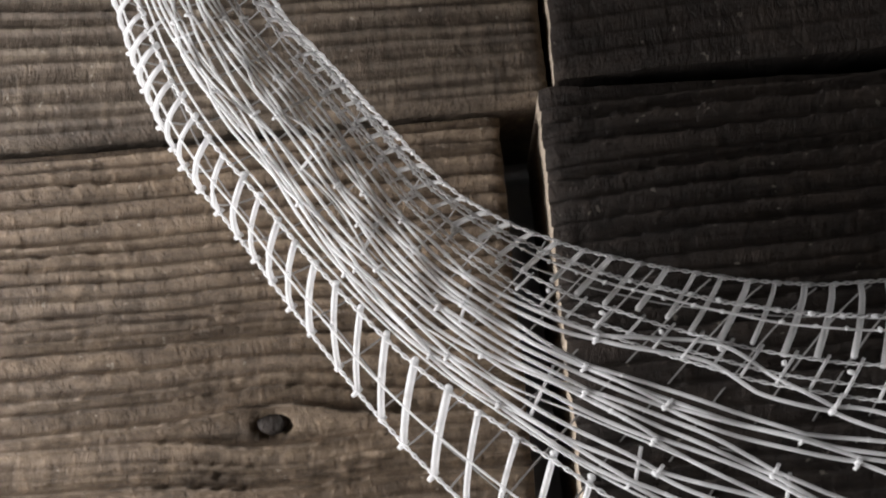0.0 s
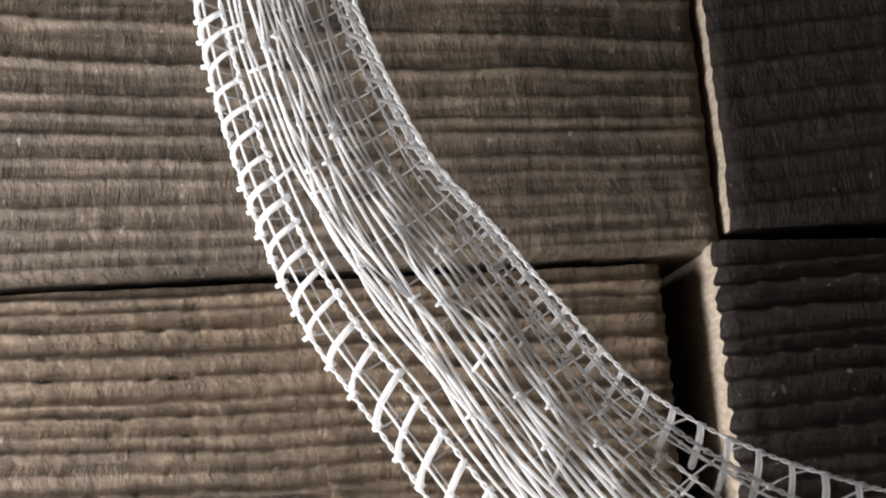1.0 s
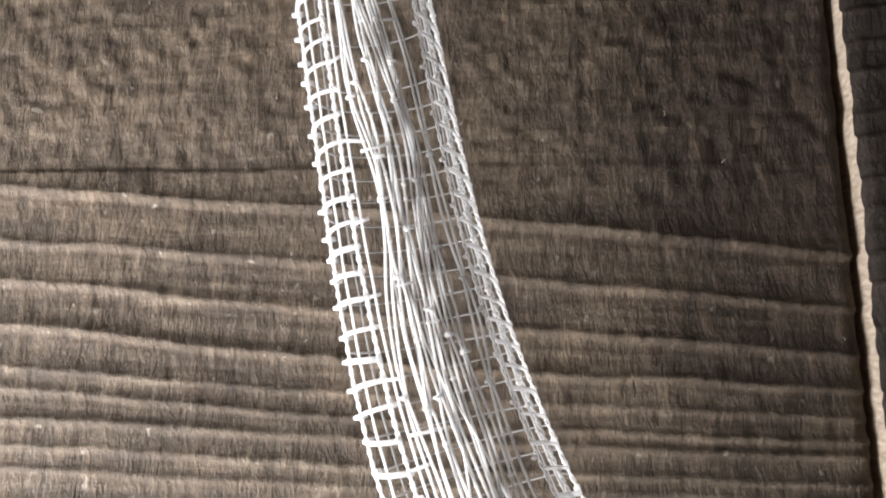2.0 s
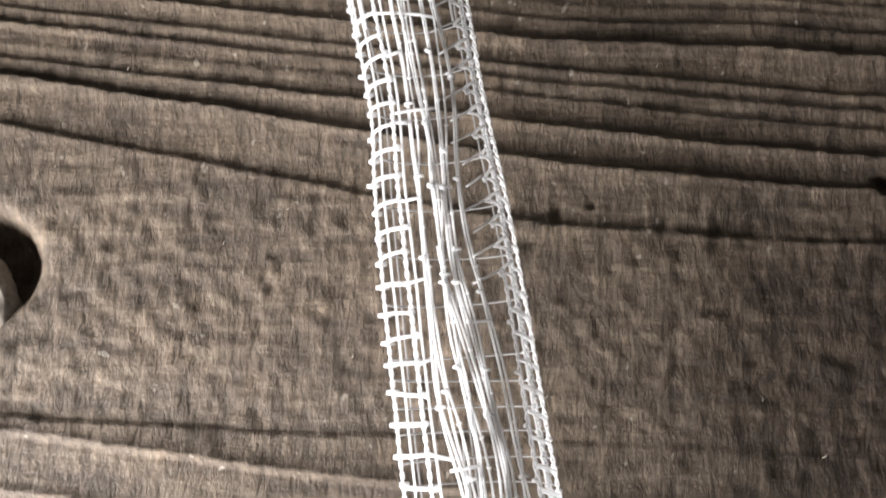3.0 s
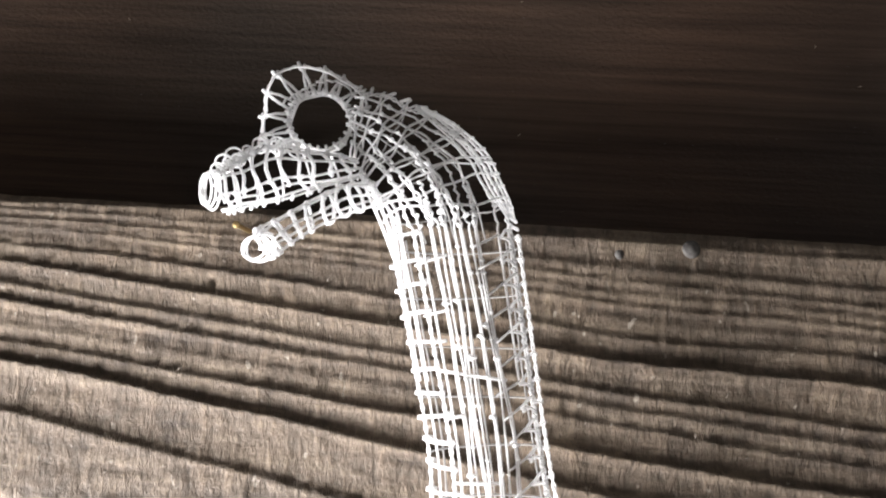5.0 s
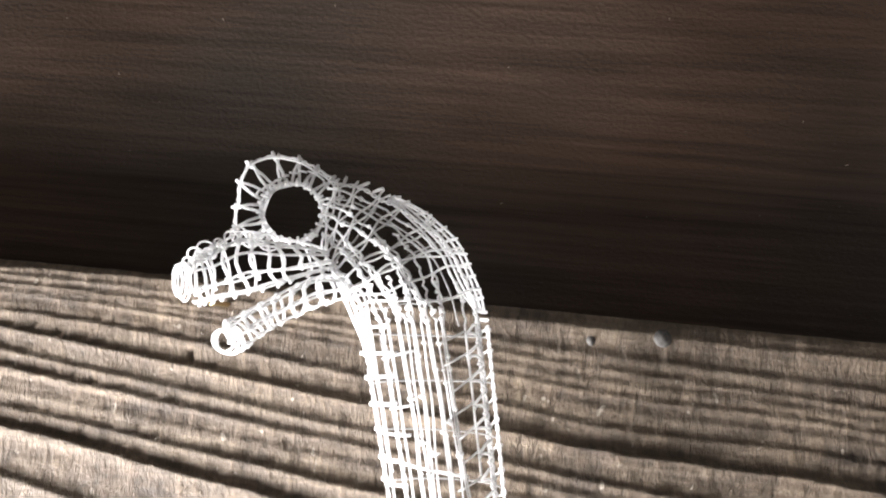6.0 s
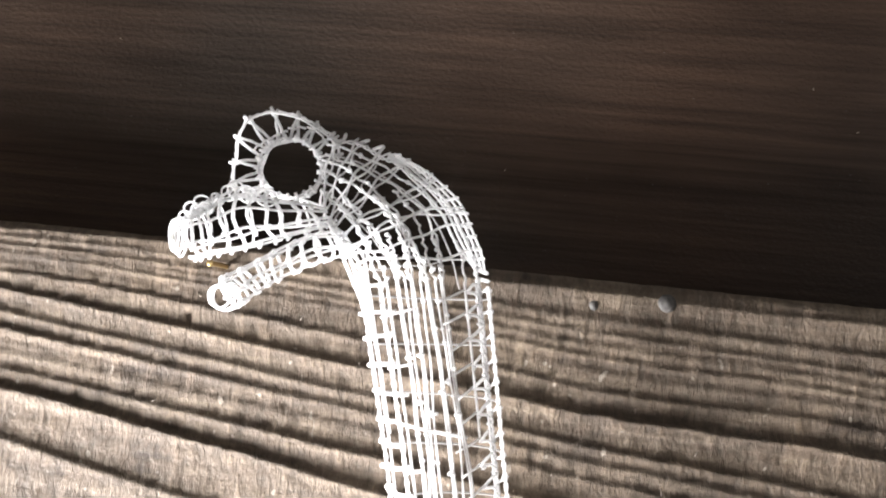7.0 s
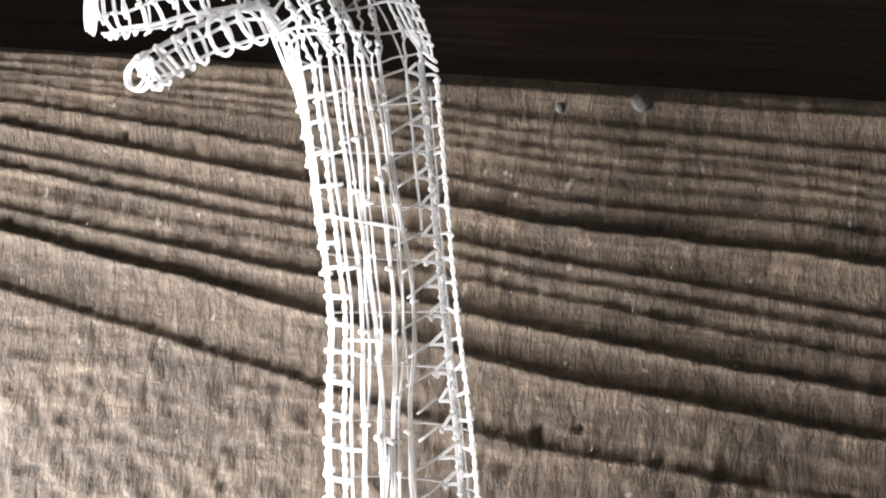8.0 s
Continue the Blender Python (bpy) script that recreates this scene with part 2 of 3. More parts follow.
def plank(name, parent, x0, x1, low, high, front, back, crests, depth, fine_x, mat, seed, hollows=(), lip=(0.03, 0.03), fine=0.6, narrow=(-99.0, 1.9, 1.0, 0.028), face=(99.0, 99.0)):
    """A sawn board with a weathered face: rings stand proud with a sharp upper shoulder and fall off below; narrow: the height under which they are thin, with their fall, strength and shoulder. low, high: functions of x."""
    step = 0.028
    xs = np.unique(np.round(np.concatenate([np.linspace(x0, x1, 24), np.arange(max(x0, fine_x[0]), min(x1, fine_x[1]), step), [x1]]), 4))
    nz = int((high(x1) - low(x1)) / 0.0125)
    v = np.linspace(0, 1, nz)
    lo, hi = low(xs), high(xs)
    Z = lo[:, None] + (hi - lo)[:, None] * v[None, :]
    X = np.repeat(xs[:, None], nz, 1)
    waver = 0.05 * (fbm(X * 1.3, Z * 2.0, seed, 4) - 0.47) + 0.008 * (fbm(X * 9, Z * 9, seed + 9, 2) - 0.37)
    C = crests(xs)
    H = np.zeros_like(Z)
    rnd = np.random.RandomState(seed)
    strength = 0.65 + 0.7 * rnd.rand(len(C))
    for i in range(len(xs)):
        c = C[:, i]
        order = np.argsort(c)
        cs, st = c[order], strength[order]
        zz = Z[i] + waver[i]
        k = np.clip(np.searchsorted(cs, zz), 1, len(cs) - 1)
        gap = np.maximum(cs[k] - cs[k - 1], 0.02)
        u = (cs[k] - zz) / gap                                  # 0 just under a crest, 1 just above the next
        u = np.clip(u, 0, 1)
        thin = zz < narrow[0]
        decay, gain, slope = (np.where(thin, q, w) for q, w in zip(narrow[1:4], (1.9, 1.0, 0.028)))
        shape = np.exp(-decay * u) * (1 - 0.25 * u) + 0.75 * np.exp(-u * gap / 0.035) - 0.1
        rise = np.clip((zz - cs[k - 1]) / np.minimum(slope, 0.45 * gap), 0, 1)
        rise = rise * rise * (3 - 2 * rise)
        lower = st[k - 1]
        h = shape * st[k]
        H[i] = lower * (1 - rise) + h * rise
        if len(narrow) > 4:                                     # past the pith the rings lean the other way
            v2 = 1 - u
            h = (np.exp(-decay * v2) + 0.75 * np.exp(-v2 * gap / 0.035) - 0.1) * st[k - 1]
            drop = np.clip((cs[k] - zz) / np.minimum(slope, 0.45 * gap), 0, 1)
            drop = drop * drop * (3 - 2 * drop)
            H[i] = np.where(thin, st[k] * (1 - drop) + h * drop, H[i])
        H[i] *= gain * np.clip(gap / 0.16, 0.55, 1.2)
        H[i] += fine * (fbm((k + 1 - u) * 7.0, xs[i] * 0.5 + 0 * u, seed + 80, 3) - 0.44)
    H = depth * (H - 1.0)
    rough = 0.35 + 0.65 * np.clip(np.minimum(Z - face[0], face[1] - Z) / 0.3, 0, 1)       # torn fibres where the face is cut flat along the rings
    H += 0.035 * (fbm(X * 0.8, Z * 1.1, seed + 20, 4) - 0.47) + 0.016 * rough * (fbm(X * 11, Z * 18, seed + 30, 4) - 0.46)
    H += 0.010 * (fbm(X * 38, Z * 11, seed + 40, 2) - 0.37) + 0.030 * rough * (fbm(X * 24, Z * 13, seed + 45, 3) - 0.43)
    for hx, hz, rx, rz, hd in hollows:
        wander = 1 + 0.25 * (fbm(X * 6, Z * 6, seed + 90, 2) - 0.37)
        H -= hd * np.exp(-((((X - hx) / rx) ** 2 + ((Z - hz) / rz) ** 2) * wander) ** 3)
    # worn arrises
    for e, fall in zip((Z - lo[:, None], hi[:, None] - Z, X - x0, x1 - X), (lip[0], lip[1], 0.03, 0.03)):
        H -= fall * np.clip(1 - e / (0.05 + 0.04 * fbm(X * 3, Z * 3, seed + 50, 2)), 0, 1) ** 2
    jag = 0.02 * (fbm(xs * 4, xs * 0 + 1.5, seed + 60, 3) - 0.45)
    Z[:, 0] += jag
    Z[:, -1] += jag[::-1]
    ragged = 0.03 * (fbm(v * 40, v * 0 + 2.5, seed + 70, 3) - 0.45)
    X[0] += ragged
    X[-1] += ragged
    D = front + H
    nx = len(xs)
    P = np.stack([CELL * X, -CELL * D, BASE + CELL * Z], -1).reshape(-1, 3)
    faces, index = [], []
    idx = np.arange(nx * nz).reshape(nx, nz)
    q = np.stack([idx[:-1, :-1], idx[1:, :-1], idx[1:, 1:], idx[:-1, 1:]], -1).reshape(-1, 4)
    faces += q.tolist()
    index += [0] * len(q)
    rim = np.concatenate([idx[:, 0], idx[-1, 1:], idx[-2::-1, -1], idx[0, -2:0:-1]])
    B = P[rim].copy()
    B[:, 1] = -CELL * back
    base = len(P)
    m = len(rim)
    P = np.concatenate([P, P[rim], B])
    ends = set(idx[0].tolist()) | set(idx[-1].tolist())
    for a in range(m):
        b = (a + 1) % m
        faces.append([base + b, base + a, base + m + a, base + m + b])
        index.append(1 if rim[a] in ends and rim[b] in ends else 0)
    faces.append([base + m + a for a in range(m)][::-1])
    index.append(0)
    ob = mesh_of(name, P, faces, [mat, END], True, index)
    ob.parent = parent
    return ob


def flat(value):
    return lambda x: value + 0.0 * np.asarray(x, float)


# backing wall behind the boards, in the room's masonry
bm = bmesh.new()
box(bm, (LEFT_WALL, 0.06, 0.0), (1.4, 0.18, 2.5))
me = bpy.data.meshes.new("wall_north")
bm.to_mesh(me), bm.free()
me.materials.append(PLASTER)
wall_north = tagged(new("wall_north", me), "wall clad with weathered brown planks of uneven thickness", "wall", kind="structure")

LEFT_END = LEFT_WALL / CELL
long_plank = plank("plank", wall_north, LEFT_END, 0.88, lambda x: 1.29 + 0 * np.asarray(x), flat(6.03), 0.03, -1.0, crests_long, 0.017,
                   (-5.2, 0.9), WOOD, 11, hollows=((-4.07, 4.06, 0.43, 0.31, 0.26), (0.66, 4.62, 0.045, 0.05, 0.06), (-0.95, 4.42, 0.025, 0.05, 0.03), (-3.12, 5.60, 0.012, 0.055, 0.04), (-0.78, 4.47, 0.02, 0.02, 0.03)), lip=(0.09, 0.03), fine=0.55, narrow=(3.3, 4.5, 1.35, 0.03, True), face=(3.1, 4.75))
long_plank["label"] = "long weathered brown plank with deep growth rings and a dead knot"
lower_plank = plank("plank", wall_north, LEFT_END, 0.60, flat(-3.6), flat(1.25), 0.02, -1.0,
                    crests_even(-3.6, 1.25, 0.088, -0.012, 5, (-0.70, -0.33, 0.42, 0.085)), 0.075, (-3.2, 0.65), WOOD_GOLD, 31,
                    hollows=((-0.70, -0.33, 0.10, 0.08, 0.05),), narrow=(9.0, 3.0, 1.1, 0.04))
lower_plank["label"] = "golden brown weathered plank with fine even growth rings"
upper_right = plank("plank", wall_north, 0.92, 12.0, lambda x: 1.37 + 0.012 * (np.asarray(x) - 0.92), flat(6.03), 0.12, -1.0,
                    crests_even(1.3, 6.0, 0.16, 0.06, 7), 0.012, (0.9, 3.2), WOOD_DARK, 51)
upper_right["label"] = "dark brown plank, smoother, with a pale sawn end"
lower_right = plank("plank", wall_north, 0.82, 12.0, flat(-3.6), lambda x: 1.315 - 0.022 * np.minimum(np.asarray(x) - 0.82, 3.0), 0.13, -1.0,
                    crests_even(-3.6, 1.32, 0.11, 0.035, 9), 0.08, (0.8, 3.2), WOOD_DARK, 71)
lower_right["label"] = "dark brown ridged plank with a pale sawn end"
foot_plank = plank("plank", wall_north, LEFT_END, 12.0, flat(-9.0), flat(-3.66), 0.03, -1.0, crests_even(-9, -3.6, 0.4, 0.0, 13), 0.04, (0, 0.1), WOOD, 91)


# beam above the boards, set back from their faces
def beam():
    bm = bmesh.new()
    box(bm, at(LEFT_END, -0.54, 5.2), at(28.0, -1.15, 12.4), 0.004)
    me = bpy.data.meshes.new("beam")
    bm.to_mesh(me), bm.free()
    me.materials.append(BEAM)
    return tagged(new("beam", me), "smooth dark-stained timber beam set back above the planks", "beam", kind="structure")


beam()


# ---- knot and nails ----
def disc(centre, rx, rz, thick, seed, wobble=0.06, rings=6, segs=36, dome=0.25, rough=0.0):
    """A round, slightly domed plug on the wall, facing the room."""
    bm = bmesh.new()
    rnd = random.Random(seed)
    ph = [rnd.uniform(0, 6.28) for _ in range(4)]

    def wob(a):
        return 1 + wobble * (math.sin(2 * a + ph[0]) + 0.6 * math.sin(3 * a + ph[1]) + 0.4 * math.sin(7 * a + ph[2]))
    loops = []
    for k in range(rings + 2):
        r = 1.0 if k == 0 else 1.0 - (k - 1) / rings
        d = -thick if k == 0 else thick * (1 - dome * r * r - (0.25 if k == 1 else 0)) + thick * 0.12 * rnd.uniform(-1, 1)
        if r <= 0.001:
            loops.append([bm.verts.new(at(centre[0], centre[1] + d, centre[2]))])
            continue
        loops.append([bm.verts.new(at(centre[0] + rx * r * wob(a) * math.cos(a), centre[1] + d + rough * rnd.uniform(-1, 1), centre[2] + rz * r * wob(a) * math.sin(a)))
                      for a in (2 * math.pi * i / segs for i in range(segs))])
    for a, b in zip(loops, loops[1:]):
        for i in range(segs):
            j = (i + 1) % segs
            f = bm.faces.new([a[i], a[j], b[j], b[i]] if len(b) > 1 else [a[i], a[j], b[0]])
            f.smooth = True
    bmesh.ops.recalc_face_normals(bm, faces=bm.faces)
    return bm


part("knot", disc((-4.12, -0.04, 3.84), 0.37, 0.36, 0.06, 3, 0.05, 14, 72, 0.04, 0.010), KNOT, long_plank, "dead grey knot with a dark open rim")
part("nail", disc((-0.64, 0.008, 5.945), 0.045, 0.045, 0.04, 5, 0.03, 3, 20, 0.2), IRON, long_plank, "grey iron nail head")
part("nail", disc((-1.0, -0.015, 5.90), 0.034, 0.036, 0.04, 6, 0.08, 3, 16, 0.6), IRON, long_plank, "small sunken nail head")
part("knot", disc((-0.70, -0.045, -0.33), 0.075, 0.06, 0.02, 8, 0.08, 4, 24, 0.6), WOOD_DARK, lower_plank, "small dark knot")


def pin(x, z):
    bm = disc((x, 0.24, z), 0.018, 0.018, 0.012, 9, 0.02, 3, 16, 0.4)
    m = Matrix.Translation(at(x, 0.1, z)) @ Matrix.Rotation(radians(90), 4, "X")
    bmesh.ops.create_cone(bm, cap_ends=True, segments=10, radius1=CELL * 0.013, radius2=CELL * 0.013, depth=CELL * 0.28, matrix=m)
    return bm


part("nail", pin(-2.95, 5.90), BRASS, long_plank, "thin brass nail that holds the wirework")


# ---- the wire sculpture ----
def smooth_path(points, per=8):
    """Catmull-Rom through the points."""
    p = [Vector(q) for q in points]
    p = [2 * p[0] - p[1]] + p + [2 * p[-1] - p[-2]]
    out = []
    for i in range(1, len(p) - 2):
        for k in range(per):
            t = k / per
            a, b, c, d = p[i - 1], p[i], p[i + 1], p[i + 2]
            out.append(0.5 * ((2 * b) + (c - a) * t + (2 * a - 5 * b + 4 * c - d) * t * t + (3 * b - a - 3 * c + d) * t * t * t))
    out.append(p[-2])
    return out


class Wires:
    """Gathers wires as tubes into one mesh. Places are x, d, z on the wall's grid."""

    def __init__(self):
        self.v, self.f, self.m = [], [], []
        self.kind = 0
        self.rnd = random.Random(4)

    def wire(self, pts, r, closed=False, sides=5):
        P = np.array([tuple(p) for p in pts], float)
        if closed:
            T = np.roll(P, -1, 0) - np.roll(P, 1, 0)
        else:
            T = np.gradient(P, axis=0)
        T /= np.linalg.norm(T, axis=1)[:, None] + 1e-9
        ref = np.array([0.31, 0.83, 0.46])
        A = np.cross(T, ref)
        A /= np.linalg.norm(A, axis=1)[:, None] + 1e-9
        B = np.cross(T, A)
        base, n = len(self.v), len(P)
        rr = np.broadcast_to(0.82 * np.asarray(r, float), (n,))
        for i in range(n):
            for k in range(sides):
                a = 2 * math.pi * k / sides
                q = P[i] + rr[i] * (math.cos(a) * A[i] + math.sin(a) * B[i])
                self.v.append(at(*q))
        for i in range(n if closed else n - 1):
            j = (i + 1) % n
            for k in range(sides):
                m = (k + 1) % sides
                self.f.append([base + i * sides + k, base + i * sides + m, base + j * sides + m, base + j * sides + k])
        self.m += [self.kind] * (len(self.f) - len(self.m))
        if not closed:
            self.m += [self.kind] * 2
            self.f.append([base + k for k in range(sides)][::-1])
            self.f.append([base + (n - 1) * sides + k for k in range(sides)])

    def twist(self, pts, r, pitch=0.1):
        """Two wires twisted round each other along the points."""
        P = np.array([tuple(p) for p in pts], float)
        run = np.concatenate([[0], np.cumsum(np.linalg.norm(np.diff(P, axis=0), axis=1))])
        q = np.linspace(0, run[-1], int(run[-1] / (pitch / 5.5)))
        P = np.stack([np.interp(q, run, P[:, k]) for k in range(3)], -1)
        T = np.gradient(P, axis=0)
        T /= np.linalg.norm(T, axis=1)[:, None] + 1e-9
        A = np.cross(T, (0.31, 0.83, 0.46))
        A /= np.linalg.norm(A, axis=1)[:, None] + 1e-9
        B = np.cross(T, A)
        for start in (0, math.pi):
            a = (2 * math.pi * q / pitch + start)[:, None]
            self.wire(P + 0.72 * r * (np.cos(a) * A + np.sin(a) * B), 0.72 * r, sides=4)

    def bead(self, p, r):
        """A small twist of wire where two wires cross."""
        p = Vector(p)
        u = Vector((self.rnd.uniform(-1, 1), self.rnd.uniform(-1, 1), self.rnd.uniform(-1, 1))).normalized() * r * 0.9
        self.wire([p - u * 1.2, p - u * 0.5, p + u * 0.5, p + u * 1.2], (r * 0.45, r, r, r * 0.45), sides=6)


SPINE = (  # the neck's two outlines: x and z of the throat side and of the nape side
    (-2.15, 5.88, -1.53, 5.92), (-2.01, 5.36, -1.43, 5.40), (-1.885, 4.86, -1.335, 4.92), (-1.83, 4.40, -1.22, 4.44), (-1.75, 3.86, -1.11, 3.91),
    (-1.645, 3.20, -0.985, 3.26), (-1.55, 2.65, -0.86, 2.73), (-1.42, 2.04, -0.69, 2.20), (-1.22, 1.42, -0.47, 1.70), (-1.0, 0.94, -0.23, 1.39),
    (-0.75, 0.58, 0.02, 1.06), (-0.47, 0.17, 0.33, 0.68), (-0.13, -0.30, 0.72, 0.42), (0.20, -0.68, 1.25, 0.22), (0.70, -1.15, 1.90, 0.08),
    (1.45, -1.65, 2.60, 0.08), (2.4, -2.0, 3.2, 0.08), (3.2, -2.2, 3.9, 0.05),
)
THROAT = [Vector(p) for p in smooth_path([(a, 0, b) for a, b, c, d in SPINE], 10)]
NAPE = [Vector(p) for p in smooth_path([(c, 0, d) for a, b, c, d in SPINE], 10)]
MID = [(a + b) / 2 for a, b in zip(THROAT, NAPE)]
LENGTH = [0.0]
for a, b in zip(MID, MID[1:]):
    LENGTH.append(LENGTH[-1] + (b - a).length)
TOTAL = LENGTH[-1]


def skin(s, angle):
    """A point of the neck's skin, s along it from the head, at an angle: 0 throat, 90 towards the room, 180 nape, 270 towards the wall."""
    k = float(np.interp(s, LENGTH, range(len(LENGTH))))
    i = min(int(k), len(MID) - 2)
    u = k - i
    a, b = THROAT[i].lerp(THROAT[i + 1], u), NAPE[i].lerp(NAPE[i + 1], u)
    c, h = (a + b) / 2, (b - a) / 2
    depth = 0.80 * min(h.length, 0.42) + 0.2 * max(h.length - 0.42, 0)
    if 0 < angle < 180:     # towards the body the nape's open edge grows wider
        wide = min(max((s - 5.1) / 1.6, 0), 1)
        angle += wide * (float(np.interp(angle, (0, 57, 125, 147, 180), (0, 62, 104, 131, 180))) - angle)
    w = radians(angle)
    sq = lambda q: math.copysign(abs(q) ** 0.85, q)
    p = c - h * math.cos(w)
    return Vector((p.x, depth + 0.06 + depth * sq(math.sin(w)), p.z))


def head_d(x):
    """How far the head's middle stands off the wall: the muzzle leans out."""
    return float(np.interp(x, (-2.9, -1.6), (0.66, 0.33)))


CROWN = smooth_path([(-1.53, 0, 5.92), (-1.56, 0, 6.03), (-1.62, 0, 6.155), (-1.70, 0, 6.30), (-1.83, 0, 6.405), (-1.98, 0, 6.48), (-2.16, 0, 6.54), (-2.33, 0, 6.555)], 6)
CHEEK = smooth_path([(-2.15, 0, 5.88), (-2.17, 0, 5.92), (-2.19, 0, 5.96), (-2.22, 0, 6.00), (-2.25, 0, 6.04), (-2.28, 0, 6.09), (-2.31, 0, 6.14), (-2.335, 0, 6.20)], 6)


def skull(u, v, side):
    """u: from the neck to the eye; v: from cheek to crown; side: 1 towards the room, -1 towards the wall."""
    k = u * (len(CROWN) - 1)
    i = min(int(k), len(CROWN) - 2)
    a = CHEEK[i].lerp(CHEEK[i + 1], k - i)
    b = CROWN[i].lerp(CROWN[i + 1], k - i)
    p = a.lerp(b, v)
    wide = 0.20 * (1 - 0.65 * u)
    v = min(max(v, 0), 1)
    out = head_d(p.x) + side * wide * max(math.sin(math.pi * v), 0) ** 0.7
    neck = 0.308 + side * 0.248 * (2 * math.sqrt(v * (1 - v))) ** 0.85      # meets the neck's skin
    t = min(u / 0.4, 1)
    p.y = neck + (out - neck) * t * t * (3 - 2 * t)
    return p


net = Wires()
rnd = random.Random(21)


def ramp_up(s, a, b):
    return min(max((s - a) / (b - a), 0.0), 1.0)


def turn_of(f):
    """The angle on the skin at a share f of the width seen from the room."""
    return math.degrees(math.acos(1 - 2 * min(max(f, 0.0), 1.0)))


def drift_of(s, amount, seed):
    return amount * (float(fbm(np.array(s * 0.8 + seed * 3.7), np.array(seed * 1.3), 100 + seed, 3)) - 0.45)


HEADWARD = []


def over_nape(f, r, seed, reach=1.0, n=26):
    """The way of a neck wire on over the nape into the skull, from the eye down to the neck."""
    pts = [skull(reach * q / n, min(max(f + 0.035 * math.sin(4 * reach * q / n + 1.7 * seed) * min(1, q / 8), 0), 1), 1) for q in range(n, 0, -1)]
    pts = [p + Vector((0.006 * math.sin(2.1 * q + seed), 0.006 * math.cos(1.7 * q), 0.006 * math.sin(1.3 * q + 2 * seed))) for q, p in enumerate(pts)]
    HEADWARD.append(pts)
    return pts


def neck_line(angle, amount, seed, s0=0.0, s1=TOTAL, step=0.03, apart=None):
    pts, n = [], max(2, int((s1 - s0) / step))
    for i in range(n + 1):
        s = s0 + (s1 - s0) * i / n
        p = skin(s, angle + drift_of(s, amount, seed) * ramp_up(s, 0.0, 0.7) + (apart(s) if apart else 0))
        p.y += 0.007 * math.sin(s * 19 + seed)
        pts.append(p)
    return pts


# the throat's cords, the doubled inner cord and the nape's lacy cords
net.twist(neck_line(2, 2, 1), 0.0088)
net.wire(neck_line(36, 5, 3), 0.0068)
net.twist(over_nape(0.20, 0.01, 3) + neck_line(55, 4, 4), 0.0092)
net.wire(neck_line(62, 7, 5), 0.007)
net.twist(neck_line(179, 2, 6), 0.009)
net.twist(over_nape(0.93, 0.01, 5) + neck_line(151, 2, 7), 0.0098, 0.08)
net.wire(neck_line(147, 2, 8), 0.007)
net.twist(neck_line(137, 4, 9, 1.9), 0.0078)

# the loose middle: pairs of thin wire that part and meet again at small twists
for j, f in enumerate((0.37, 0.435, 0.50, 0.565, 0.63, 0.695, 0.76)):
    angle, seed = turn_of(f), 20 + j
    tight = turn_of(0.26 + (f - 0.26) * 0.84) - angle        # closer together under the head
    knots, s = [0.0], rnd.uniform(0.3, 0.6)
    while s < TOTAL:
        knots.append(s)
        s += rnd.uniform(0.35, 0.95)
    knots.append(TOTAL)

    def apart(s):
        i = max(1, min(len(knots) - 1, int(np.searchsorted(knots, s))))
        u = (s - knots[i - 1]) / max(knots[i] - knots[i - 1], 1e-6)
        return math.sin(math.pi * min(max(u, 0), 1)) ** 0.7
    wide = 1.6 + 1.6 * rnd.random()

    def centre(s):
        """The pair's own way: it sways with its neighbours and drifts a little by itself."""
        sway = (5.5 * math.sin(2.1 * s + 0.9) + 2.5 * math.sin(4.7 * s + 0.5 * j)) * ramp_up(s, 0.2, 1.0) * (1 - ramp_up(s, 2.6, 3.6))
        return sway + 1.5 * (j - 5) * ramp_up(s, 3.2, 4.8) + drift_of(s, 26, seed) * ramp_up(s, 0.0, 0.7) + tight * (1 - ramp_up(s, 1.4, 2.8))
    for side in (-1, 1):
        first = 1.8 if side < 0 and j % 2 else 0.0
        line = neck_line(angle, 0, seed, first, apart=lambda s: side * wide * apart(s) * (0.25 + 0.75 * ramp_up(s, 1.6, 3.2)) + 0.6 * side + centre(s))
        reach = over_nape(0.26 + (f - 0.26) * 0.84 + 0.012 * side, 0.008, seed, 1.0 if j % 2 == 0 and side > 0 else rnd.uniform(0.3, 0.8)) if not first else []
        net.wire(reach + line, [0.0074] * len(reach) + [0.0060 + 0.0014 * ramp_up(s, 0.8, 2.6) + 0.0036 * ramp_up(s, 3.8, 6.4) for s in np.linspace(first, TOTAL, len(line))])
    for s in knots[1:-1]:
        mid = angle + centre(s)
        p, q = skin(s, mid - 1), skin(s, mid + rnd.choice((-4, 4)))
        net.wire([p, p.lerp(q, 0.5) + Vector((0, 0.01, 0)), q], 0.0092)
        net.bead(p, 0.0155)
    for i in range(3, len(line) - 2, 2):      # short kinks along the wire
        if rnd.random() < 0.3:
            net.bead(line[i], rnd.uniform(0.008, 0.0115))
# single threads that wander between the pairs
for j in range(4):
    s0 = rnd.uniform(0.0, 3.0)
    net.wire(neck_line(rnd.uniform(74, 116), 60, 40 + j, s0, min(TOTAL, s0 + rnd.uniform(2.5, 5.5))), 0.0062)
# lengthwise wires next to the wall, coloured grey to stand in for shade
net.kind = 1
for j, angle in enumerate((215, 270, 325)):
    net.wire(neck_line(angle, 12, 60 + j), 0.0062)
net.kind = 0


